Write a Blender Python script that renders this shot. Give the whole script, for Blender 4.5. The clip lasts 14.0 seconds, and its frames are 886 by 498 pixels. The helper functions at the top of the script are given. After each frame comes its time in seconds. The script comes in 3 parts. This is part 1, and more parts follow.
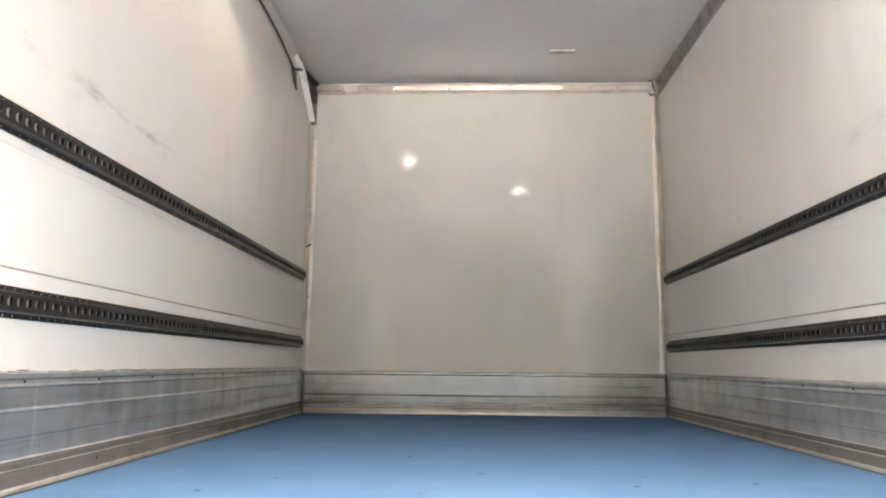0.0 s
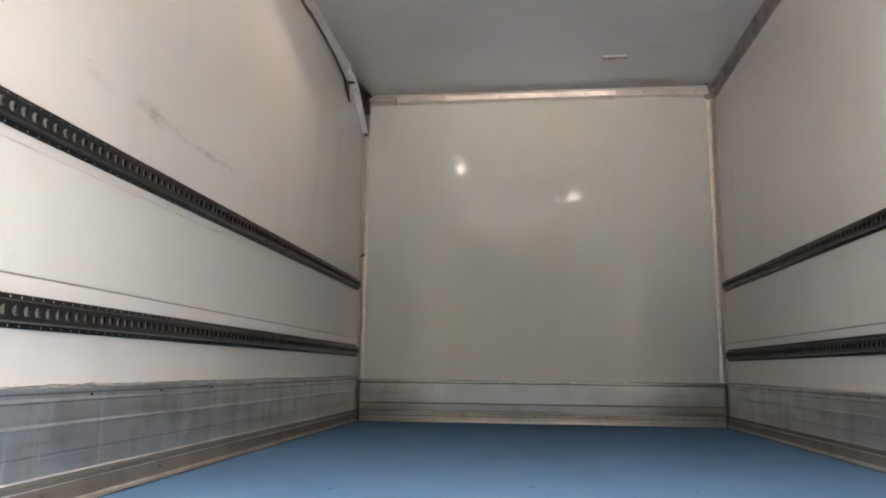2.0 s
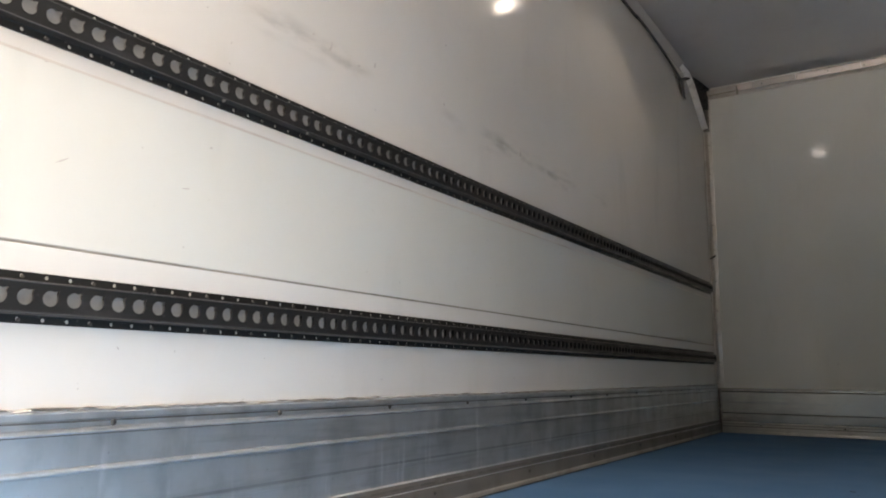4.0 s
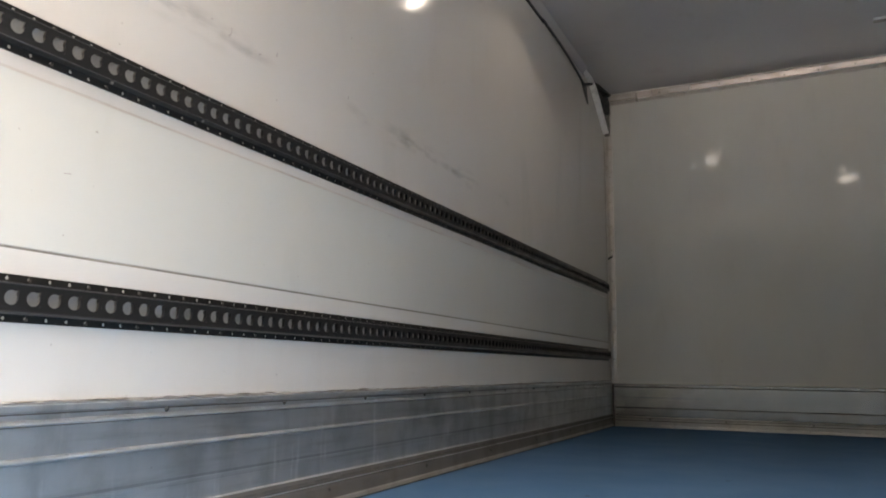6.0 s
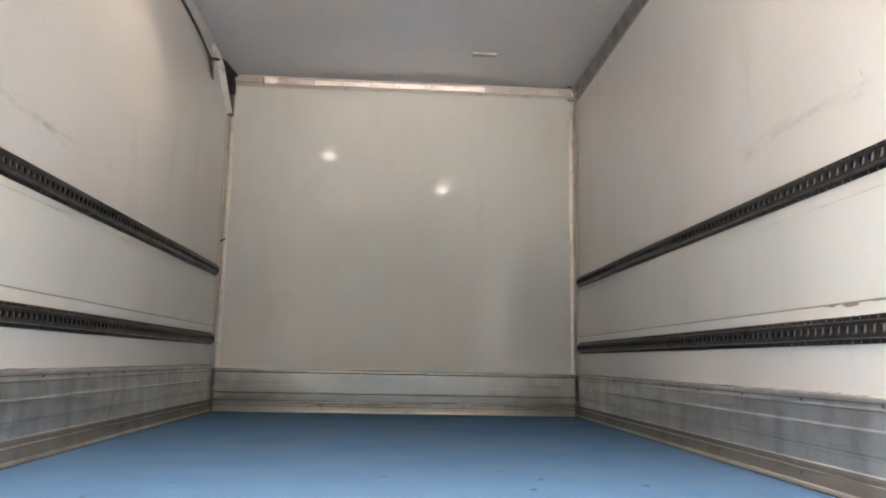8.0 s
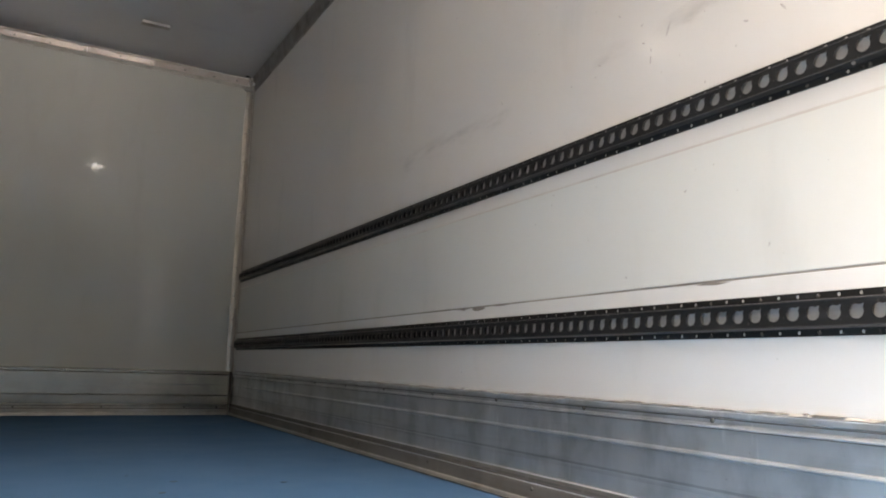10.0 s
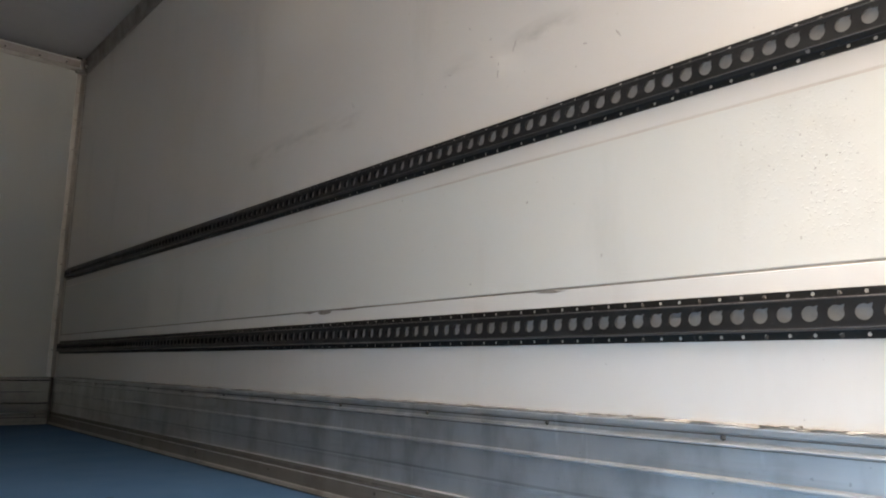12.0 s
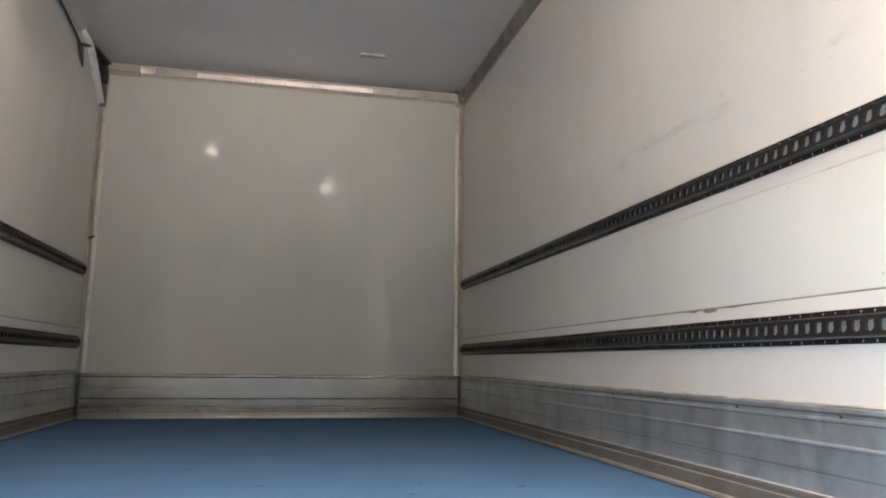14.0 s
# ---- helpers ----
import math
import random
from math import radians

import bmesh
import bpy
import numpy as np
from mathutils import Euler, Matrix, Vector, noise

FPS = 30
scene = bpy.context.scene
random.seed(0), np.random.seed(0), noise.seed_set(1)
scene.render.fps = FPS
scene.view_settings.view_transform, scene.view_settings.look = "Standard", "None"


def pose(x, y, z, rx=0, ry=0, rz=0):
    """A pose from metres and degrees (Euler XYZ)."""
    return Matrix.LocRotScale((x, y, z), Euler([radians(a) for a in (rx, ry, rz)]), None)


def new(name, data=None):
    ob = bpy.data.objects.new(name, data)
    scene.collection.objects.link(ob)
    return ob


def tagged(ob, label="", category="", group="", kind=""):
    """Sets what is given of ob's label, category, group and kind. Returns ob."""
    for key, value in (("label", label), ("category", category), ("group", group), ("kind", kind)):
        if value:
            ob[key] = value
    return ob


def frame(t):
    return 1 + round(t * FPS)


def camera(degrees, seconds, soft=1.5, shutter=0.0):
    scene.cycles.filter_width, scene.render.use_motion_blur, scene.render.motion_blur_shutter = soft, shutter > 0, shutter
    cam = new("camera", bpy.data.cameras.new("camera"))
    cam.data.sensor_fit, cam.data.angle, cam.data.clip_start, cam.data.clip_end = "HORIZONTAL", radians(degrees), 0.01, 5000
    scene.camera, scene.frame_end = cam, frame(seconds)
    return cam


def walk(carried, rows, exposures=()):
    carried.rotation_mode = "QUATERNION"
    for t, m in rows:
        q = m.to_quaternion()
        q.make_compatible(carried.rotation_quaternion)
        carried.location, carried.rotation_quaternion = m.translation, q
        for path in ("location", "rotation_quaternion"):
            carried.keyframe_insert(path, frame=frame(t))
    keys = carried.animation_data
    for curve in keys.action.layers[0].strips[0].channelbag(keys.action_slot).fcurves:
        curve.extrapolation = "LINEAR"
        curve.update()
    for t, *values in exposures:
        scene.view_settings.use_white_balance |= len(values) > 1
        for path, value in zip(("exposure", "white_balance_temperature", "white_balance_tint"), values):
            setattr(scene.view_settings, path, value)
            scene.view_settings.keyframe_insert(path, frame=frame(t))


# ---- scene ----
# Empty insulated lorry box: x across, y into the box, z up from the load floor.
cam = camera(61.80, 14.0, soft=2.0)

PATH = [
    (0, -0.087, 0.000, 0.323, 98.92, -0.56, 2.06),
    (0.5, -0.078, -0.002, 0.330, 98.87, -0.66, 2.04),
    (1, -0.074, 0.000, 0.335, 98.85, -0.69, 2.00),
    (1.5, -0.068, -0.008, 0.342, 99.18, -0.70, 2.35),
    (2, -0.065, -0.018, 0.345, 99.27, -0.63, 6.42),
    (2.5, -0.076, -0.030, 0.353, 99.21, -0.50, 13.99),
    (3, -0.075, -0.034, 0.355, 99.24, -0.45, 19.73),
    (3.5, -0.075, -0.038, 0.358, 99.27, -0.57, 26.74),
    (3.7, -0.075, -0.038, 0.358, 99.42, -0.52, 29.66),
    (4.2, -0.073, -0.038, 0.358, 99.50, -0.50, 34.20),
    (4.75, -0.068, -0.037, 0.358, 99.55, -0.45, 36.00),
    (5.3, -0.060, -0.036, 0.358, 99.50, -0.42, 34.40),
    (5.8, -0.056, -0.034, 0.358, 99.37, -0.40, 29.41),
    (6, -0.054, -0.028, 0.358, 99.24, -0.63, 25.64),
    (6.5, -0.066, -0.016, 0.356, 99.06, -0.71, 17.92),
    (7, -0.056, -0.002, 0.351, 98.85, -0.87, 9.92),
    (7.5, -0.047, 0.010, 0.347, 98.71, -1.01, 2.96),
    (8, -0.028, -0.005, 0.348, 98.65, -1.13, -3.76),
    (8.5, -0.011, 0.007, 0.348, 98.65, -1.21, -10.87),
    (9, 0.011, 0.020, 0.345, 98.69, -1.26, -16.53),
    (9.2, 0.017, 0.023, 0.342, 98.76, -1.50, -19.49),
    (11.3, 0.036, 0.014, 0.349, 99.41, -1.13, -38.10),
    (11.5, 0.037, 0.016, 0.352, 99.40, -1.16, -39.18),
    (12, 0.037, 0.020, 0.358, 99.35, -1.06, -40.66),
    (12.5, 0.033, 0.028, 0.360, 99.07, -0.83, -37.92),
    (13, 0.020, 0.017, 0.364, 98.59, -0.65, -27.66),
    (13.5, 0.000, 0.004, 0.364, 98.68, -0.72, -18.95),
    (14, -0.015, -0.006, 0.365, 98.75, -0.65, -12.48),
]
EXPOSURES = [
    (0, 5.24, 7880, 16), (0.5, 5.09, 7880, 16), (1, 4.90, 7880, 16), (1.5, 4.88, 7880, 16), (2, 4.47, 7880, 16), (2.5, 4.22, 7880, 16), (3, 3.83, 7570, 15), (3.5, 3.61, 7570, 15),
    (4.75, 3.23, 7570, 15), (6, 3.40, 7570, 15), (6.5, 3.80, 7570, 15), (7, 4.31, 7880, 16), (7.5, 5.02, 7880, 16), (8, 4.81, 7880, 16), (8.5, 4.06, 7750, 16), (9, 4.10, 7670, 17),
    (10.2, 3.30, 7570, 15), (11.5, 2.96, 7570, 15), (12, 2.94, 7570, 15), (12.5, 3.07, 7570, 15), (13, 3.42, 7570, 15), (13.5, 3.81, 7750, 16), (14, 4.25, 7750, 16)]
walk(cam, [(t, pose(*p)) for t, *p in PATH], EXPOSURES)

# ---- size of the box ----
W = 1.222      # half width between the wall linings
D = 5.017      # front bulkhead
H = 2.295      # ceiling
REAR = 0.03    # open rear end
RAIL_END = D - 0.042

# ---- daylight ----
SUN_UP, SUN_TURN = radians(68), radians(184)
world = bpy.data.worlds.new("sky")
scene.world = world
world.use_nodes = True
wn = world.node_tree.nodes
sky = wn.new("ShaderNodeTexSky")
sky.sky_type, sky.sun_disc = "NISHITA", False
sky.sun_elevation, sky.sun_rotation = SUN_UP, SUN_TURN
sky.air_density, sky.dust_density, sky.ozone_density = 0.6, 6.0, 0.3
wn["Background"].inputs["Strength"].default_value = 0.15
haze = wn.new("ShaderNodeHueSaturation")   # thin high cloud takes the blue out
haze.inputs["Saturation"].default_value = 0.08
world.node_tree.links.new(sky.outputs["Color"], haze.inputs["Color"])
world.node_tree.links.new(haze.outputs["Color"], wn["Background"].inputs["Color"])

sun = new("sun", bpy.data.lights.new("sun", "SUN"))
sun.data.energy, sun.data.angle, sun.data.color = 1.4, radians(10), (1.0, 0.95, 0.88)
toward = Vector((math.sin(SUN_TURN) * math.cos(SUN_UP), math.cos(SUN_TURN) * math.cos(SUN_UP), math.sin(SUN_UP)))
sun.matrix_world = Matrix.Translation((0, 0, 8)) @ toward.to_track_quat("Z", "Y").to_matrix().to_4x4()

# the two ceiling lamps throw their beams below the rim
LAMPS = ((-0.695, 3.12), (0.453, 1.88))
for (x, y), power, lean in zip(LAMPS, (0.6, 0.7), (9, -6)):
    beam = new("lamp_beam", bpy.data.lights.new("lamp_beam", "SPOT"))
    beam.data.energy, beam.data.color = power, (1.0, 0.94, 0.86)
    beam.data.spot_size, beam.data.spot_blend, beam.data.shadow_soft_size = radians(128), 0.50, 0.03
    beam.matrix_world = pose(x, y, H - 0.060, 0, lean, 0)


# ---- materials ----
class Nodes:
    """A principled material with a few shorthands for its node tree."""

    def __init__(self, name, base, rough=0.5, metal=0.0, ior=1.45):
        self.mat = bpy.data.materials.new(name)
        self.mat.use_nodes = True
        self.t = self.mat.node_tree
        self.p = self.t.nodes["Principled BSDF"]
        self.p.inputs["Base Color"].default_value = (*base, 1)
        self.p.inputs["Roughness"].default_value = rough
        self.p.inputs["Metallic"].default_value = metal
        self.p.inputs["IOR"].default_value = ior
        self.co = self.t.nodes.new("ShaderNodeTexCoord").outputs["Object"]
        self.height = None

    def join(self, a, b):
        self.t.links.new(a, b)

    def noise(self, scale, detail=4.0, stretch=(1, 1, 1), rough=0.55, distort=0.0):
        m = self.t.nodes.new("ShaderNodeMapping")
        m.inputs["Scale"].default_value = stretch
        self.join(self.co, m.inputs["Vector"])
        n = self.t.nodes.new("ShaderNodeTexNoise")
        n.inputs["Scale"].default_value, n.inputs["Detail"].default_value = scale, detail
        n.inputs["Roughness"].default_value, n.inputs["Distortion"].default_value = rough, distort
        self.join(m.outputs[0], n.inputs["Vector"])
        return n.outputs["Fac"]

    def ramp(self, value, lo, hi, a=0.0, b=1.0):
        n = self.t.nodes.new("ShaderNodeMapRange")
        n.interpolation_type = "SMOOTHSTEP"
        for key, v in (("From Min", lo), ("From Max", hi), ("To Min", a), ("To Max", b)):
            n.inputs[key].default_value = v
        self.join(value, n.inputs["Value"])
        return n.outputs["Result"]

    def math(self, op, a, b=0.0):
        n = self.t.nodes.new("ShaderNodeMath")
        n.operation = op
        for i, v in enumerate((a, b)):
            if isinstance(v, (int, float)):
                n.inputs[i].default_value = v
            else:
                self.join(v, n.inputs[i])
        return n.outputs[0]

    def axis(self, k):
        n = self.t.nodes.new("ShaderNodeSeparateXYZ")
        self.join(self.co, n.inputs[0])
        return n.outputs[k]

    def mix(self, fac, colour, strength=1.0):
        """Lay a colour over the base where fac is 1."""
        n = self.t.nodes.new("ShaderNodeMix")
        n.data_type = "RGBA"
        base = self.p.inputs["Base Color"]
        if base.is_linked:
            self.join(base.links[0].from_socket, n.inputs[6])
        else:
            n.inputs[6].default_value = base.default_value
        n.inputs[7].default_value = (*colour, 1)
        self.join(self.math("MULTIPLY", fac, strength), n.inputs[0])
        self.join(n.outputs[2], base)

    def roughen(self, fac, lo, hi):
        self.join(self.ramp(fac, 0.3, 0.7, lo, hi), self.p.inputs["Roughness"])

    def bump(self, fac, depth, strength=1.0):
        n = self.t.nodes.new("ShaderNodeBump")
        n.inputs["Distance"].default_value, n.inputs["Strength"].default_value = depth, strength
        self.join(fac, n.inputs["Height"])
        if self.p.inputs["Normal"].is_linked:
            self.join(self.p.inputs["Normal"].links[0].from_socket, n.inputs["Normal"])
        self.join(n.outputs[0], self.p.inputs["Normal"])


RUB_HEIGHT = 1.118


def lining(name, base, rubs=(), gloss=0.0, pitted=False, coat=0.0):
    """Glossy white gelcoat lining: faint mottling, run marks, grime, and the rub line that cargo leaves.
    rubs: stretches of that line as (from, to, strength)."""
    def tone(k):
        return (base[0] * k, base[1] * k * 0.99, base[2] * k * 0.96)

    m = Nodes(name, base, 0.2, ior=1.58)
    m.p.inputs["Coat Weight"].default_value, m.p.inputs["Coat Roughness"].default_value = coat, 0.07
    m.mix(m.ramp(m.noise(1.3, 5, (1, 1, 0.6)), 0.42, 0.75), tone(0.86), 0.45)
    m.mix(m.ramp(m.noise(5.0, 6, (1, 1, 0.25)), 0.56, 0.78), tone(0.74), 0.32)
    m.mix(m.ramp(m.noise(60.0, 2), 0.75, 0.775), (0.22, 0.19, 0.16), 0.4)
    if rubs:
        wobble = m.math("MULTIPLY", m.math("SUBTRACT", m.noise(2.2, 3, (0, 1, 0)), 0.5), 0.07)
        off = m.math("ABSOLUTE", m.math("SUBTRACT", m.math("SUBTRACT", m.axis(2), RUB_HEIGHT), wobble))
        line = m.math("SUBTRACT", 1.0, m.ramp(off, 0.001, 0.020))
        halo = m.math("SUBTRACT", 1.0, m.ramp(off, 0.0, 0.055))
        zone = None
        for a, b, k in rubs:
            one = m.math("MULTIPLY", m.math("MULTIPLY", m.ramp(m.axis(1), a - 0.05, a + 0.06), m.ramp(m.axis(1), b + 0.05, b - 0.06)), k)
            zone = one if zone is None else m.math("ADD", zone, one)
        patch = m.ramp(m.noise(7.0, 5, (0.3, 1, 2.5)), 0.40, 0.62)
        m.mix(m.math("MULTIPLY", m.math("MULTIPLY", line, patch), zone), (0.27, 0.25, 0.225), 0.38)
        smear = m.math("MULTIPLY", halo, m.ramp(m.noise(14.0, 6, (1, 0.5, 1.6)), 0.44, 0.72))
        m.mix(m.math("MULTIPLY", smear, zone), (0.32, 0.30, 0.275), 0.62)
    if pitted:   # weathered, blistered gelcoat near the open end
        zone = m.math("MULTIPLY", m.ramp(m.axis(1), 0.80, 0.42), m.math("MULTIPLY", m.ramp(m.axis(2), 0.54, 0.62), m.ramp(m.axis(2), 0.86, 0.78)))
        zone = m.math("MULTIPLY", zone, m.ramp(m.noise(6.0, 4), 0.36, 0.60))
        m.mix(m.math("MULTIPLY", zone, m.ramp(m.noise(9.0, 5), 0.45, 0.75)), (0.40, 0.38, 0.34), 0.35)
        m.mix(m.math("MULTIPLY", zone, m.ramp(m.noise(150.0, 1), 0.70, 0.76)), (0.20, 0.18, 0.16), 0.6)
        m.bump(m.math("MULTIPLY", zone, m.ramp(m.noise(140.0, 1), 0.54, 0.74)), 0.0014, 0.42)
    m.roughen(m.noise(3.0, 5), 0.085 + gloss, 0.125 + gloss)
    m.bump(m.noise(2.0, 1), 0.004, 0.10 if gloss == 0 else 0.045)
    m.bump(m.noise(240, 2), 0.0004, 0.12)
    return m.mat


def aluminium(name, base, rough, streaks=(0, 0, 0), grime=(0.20, 0.17, 0.13), size=1.0, amount=1.0, metal=1.0, patches=0.0, brushed=0.0, along="X"):
    """Weathered extruded aluminium: drawn grain, upright run marks and grime."""
    m = Nodes(name, base, rough, metal)
    upright = (1, 1, 0.05)
    m.mix(m.ramp(m.noise(6.0 * size, 2, upright), 0.3, 0.8), streaks, 0.5 * amount)
    if amount == 1.0:
        m.mix(m.ramp(m.noise(30.0, 4, (1, 1, 0.10)), 0.60, 0.72), tuple(min(0.8, 1.6 * c) for c in streaks), 0.42)
        m.mix(m.ramp(m.noise(11.0, 5, (1, 1, 0.35)), 0.5, 0.75), grime, 0.4)
    m.mix(m.ramp(m.noise(2.2, 4), 0.4, 0.9), grime, 0.4)
    if patches:   # oxide blotches and lengthwise dirt bands
        m.mix(m.ramp(m.noise(9.0, 5, (1, 1, 0.8)), 0.45, 0.75), grime, patches)
        m.mix(m.ramp(m.noise(30.0, 4, (1, 0.08, 1)), 0.5, 0.75), grime, patches * 0.8)
        m.mix(m.ramp(m.noise(16.0, 5, (1, 0.7, 0.5)), 0.6, 0.8), streaks, patches * 0.8)
    m.mix(m.ramp(m.noise(70.0, 3), 0.70, 0.76), grime, 0.5)
    m.roughen(m.noise(9.0 * size, 2, upright), rough - 0.05 * amount, rough + 0.10 * amount)
    if amount == 1.0:
        m.bump(m.noise(3.0, 2), 0.003, 0.10)
    if brushed:   # drawn along x or y, so that reflections smear upright
        grain = m.t.nodes.new("ShaderNodeTangent")
        grain.direction_type, grain.axis = "RADIAL", along
        m.join(grain.outputs[0], m.p.inputs["Tangent"])
        m.p.inputs["Anisotropic"].default_value = brushed
    return m.mat


def plain(name, base, rough, metal=0.0, grime=(0.1, 0.09, 0.08), amount=0.5, scale=14.0, spread=0.12):
    m = Nodes(name, base, rough, metal)
    m.mix(m.ramp(m.noise(scale, 5), 0.45, 0.75), grime, amount)
    m.roughen(m.noise(scale * 1.7, 4), max(0.05, rough - spread), min(1.0, rough + spread))
    m.bump(m.noise(scale * 6, 3), 0.0008, 0.3)
    return m.mat


def floor_paint():
    """Blue non-slip floor paint with scuffs, pale dust and dark specks."""
    m = Nodes("blue_floor_paint", (0.063, 0.142, 0.255), 0.7)
    m.p.inputs["Specular IOR Level"].default_value = 0.12
    m.mix(m.ramp(m.noise(0.9, 5), 0.4, 0.8), (0.096, 0.176, 0.275), 0.4)
    m.mix(m.ramp(m.noise(4.0, 6, (1, 0.5, 1)), 0.5, 0.8), (0.052, 0.114, 0.205), 0.35)
    m.mix(m.ramp(m.noise(30.0, 5), 0.55, 0.85), (0.06, 0.14, 0.25), 0.2)
    m.mix(m.ramp(m.noise(38.0, 3), 0.73, 0.76), (0.02, 0.03, 0.04), 0.8)
    m.roughen(m.noise(3.0, 3), 0.64, 0.76)
    m.bump(m.noise(420, 2), 0.0008, 0.35)
    return m.mat


def rail_paint():
    """Black paint on rolled steel, dusty and rubbed along its length."""
    m = Nodes("black_rail_steel", (0.0085, 0.0084, 0.0086), 0.44)
    m.p.inputs["Specular IOR Level"].default_value = 0.34
    m.p.inputs["Sheen Weight"].default_value, m.p.inputs["Sheen Roughness"].default_value = 0.32, 0.28   # dust
    m.p.inputs["Sheen Tint"].default_value = (1.0, 0.90, 0.80, 1)
    m.mix(m.ramp(m.noise(3.0, 5, (0.5, 1, 1)), 0.42, 0.72), (0.0140, 0.0135, 0.0133), 0.7)
    m.mix(m.ramp(m.noise(40.0, 5, (0.25, 1, 1)), 0.55, 0.75), (0.032, 0.032, 0.033), 0.45)
    m.mix(m.ramp(m.noise(120.0, 3), 0.66, 0.74), (0.075, 0.072, 0.068), 0.5)
    m.roughen(m.noise(18.0, 4), 0.42, 0.58)
    m.bump(m.noise(60.0, 3), 0.0006, 0.3)
    return m.mat


def glow(name, colour, strength):
    m = Nodes(name, (0.8, 0.8, 0.8), 0.4)
    m.p.inputs["Emission Color"].default_value = (*colour, 1)
    m.p.inputs["Emission Strength"].default_value = strength
    return m.mat


def concrete():
    m = Nodes("yard_concrete", (0.34, 0.325, 0.30), 0.85)
    m.mix(m.ramp(m.noise(0.35, 6), 0.4, 0.7), (0.27, 0.26, 0.24), 0.6)
    m.mix(m.ramp(m.noise(6.0, 6), 0.5, 0.75), (0.23, 0.22, 0.205), 0.4)
    m.bump(m.noise(90, 3), 0.003, 0.4)
    return m.mat


WALL_LEFT = lining("white_gelcoat_rubbed", (0.60, 0.572, 0.535), ((0.98, 1.38, 0.8), (1.72, 1.86, 0.35), (1.96, 2.72, 1.0), (2.95, 3.12, 0.4)))
WALL_RIGHT = lining("white_gelcoat_scuffed", (0.60, 0.572, 0.535), ((0.98, 1.18, 0.8), (1.30, 1.41, 0.5), (1.80, 2.56, 0.5)))
WALL_MID = lining("white_gelcoat_middle", (0.582, 0.578, 0.537))
WALL_LOW = lining("white_gelcoat_low", (0.605, 0.590, 0.562))
WALL_PITTED = lining("white_gelcoat_weathered", (0.582, 0.577, 0.537), pitted=True)
BULKHEAD = lining("white_gelcoat_front", (0.626, 0.618, 0.573), gloss=-0.030, coat=0.65)
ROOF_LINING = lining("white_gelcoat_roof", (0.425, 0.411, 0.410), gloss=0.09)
SKIRT = aluminium("weathered_aluminium", (0.49, 0.502, 0.502), 0.36, (0.66, 0.675, 0.675), (0.25, 0.25, 0.24), metal=0.78, patches=0.5, brushed=0.5, along="Y")
SKIRT_DARK = aluminium("dull_band", (0.36, 0.37, 0.37), 0.40, (0.49, 0.50, 0.50), (0.19, 0.19, 0.185), metal=0.78, patches=0.5, brushed=0.5, along="Y")
RIB = aluminium("rib_highlight_aluminium", (0.52, 0.53, 0.53), 0.42, (0.66, 0.67, 0.67), (0.26, 0.255, 0.245), metal=0.4, patches=0.45)
SKIRT_FRONT = aluminium("bright_aluminium", (0.42, 0.393, 0.345), 0.22, (0.44, 0.425, 0.39), (0.17, 0.155, 0.135), size=0.4, amount=0.0, patches=0.40, brushed=0.15)
FOOT = aluminium("foot_aluminium", (0.47, 0.458, 0.44), 0.32, (0.56, 0.55, 0.53), (0.18, 0.17, 0.158), size=0.4, amount=0.0, metal=0.9, patches=0.3, brushed=0.8)
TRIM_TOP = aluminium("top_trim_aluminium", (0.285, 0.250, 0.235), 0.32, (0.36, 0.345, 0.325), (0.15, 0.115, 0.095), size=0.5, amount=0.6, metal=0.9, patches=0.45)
TRIM = aluminium("trim_aluminium", (0.47, 0.44, 0.405), 0.30, (0.58, 0.54, 0.50), (0.24, 0.19, 0.15), size=0.5, amount=0.6, metal=0.8, patches=0.35)
TRIM_DIMMED = aluminium("dimmed_top_trim", (0.34, 0.305, 0.282), 0.42, (0.42, 0.385, 0.36), (0.20, 0.16, 0.135), size=0.5, amount=0.6, metal=0.6, patches=0.45)
FLANGE = plain("dull_painted_flange", (0.50, 0.47, 0.43), 0.4, 0.1, (0.30, 0.25, 0.21), 0.5, 18)
COVE = plain("grey_cover_strip", (0.26, 0.24, 0.222), 0.45, 0.5, (0.13, 0.11, 0.095), 0.7, 9)
COVE_PALE = plain("pale_cover_strip", (0.68, 0.67, 0.65), 0.35)
BASE_ANGLE = aluminium("dirty_floor_angle", (0.17, 0.158, 0.143), 0.55, (0.24, 0.225, 0.20), (0.11, 0.09, 0.07), amount=0.5, metal=0.3, patches=0.5)
LIP = aluminium("pale_lip", (0.36, 0.34, 0.31), 0.5, (0.44, 0.42, 0.385), (0.18, 0.15, 0.12), amount=0.5, metal=0.3, patches=0.55)
RAIL = rail_paint()
RAIL_HIGHLIGHT = plain("rail_edge_highlight", (0.050, 0.050, 0.052), 0.42, 0.2, (0.02, 0.02, 0.02), 0.7, 30)
HOLE_SHADE = plain("hole_shade_grey", (0.30, 0.295, 0.285), 0.6, 0.0, (0.17, 0.16, 0.15), 0.5, 40)
SCREW = plain("screw_steel", (0.26, 0.245, 0.23), 0.46, 1.0, (0.15, 0.12, 0.1), 0.6, 60)
DARK_SCREW = plain("rusty_rivet", (0.10, 0.092, 0.084), 0.4, 0.7)
# real joint grime, also the colour for shaded recesses and the bare corner
GRIME_AND_SHADE = plain("dark_grime_and_shade", (0.12, 0.11, 0.10), 0.75, 0.0, (0.24, 0.22, 0.2), 0.7, 25)
GROOVE_SHADE = plain("groove_shade", (0.04, 0.036, 0.031), 0.8)
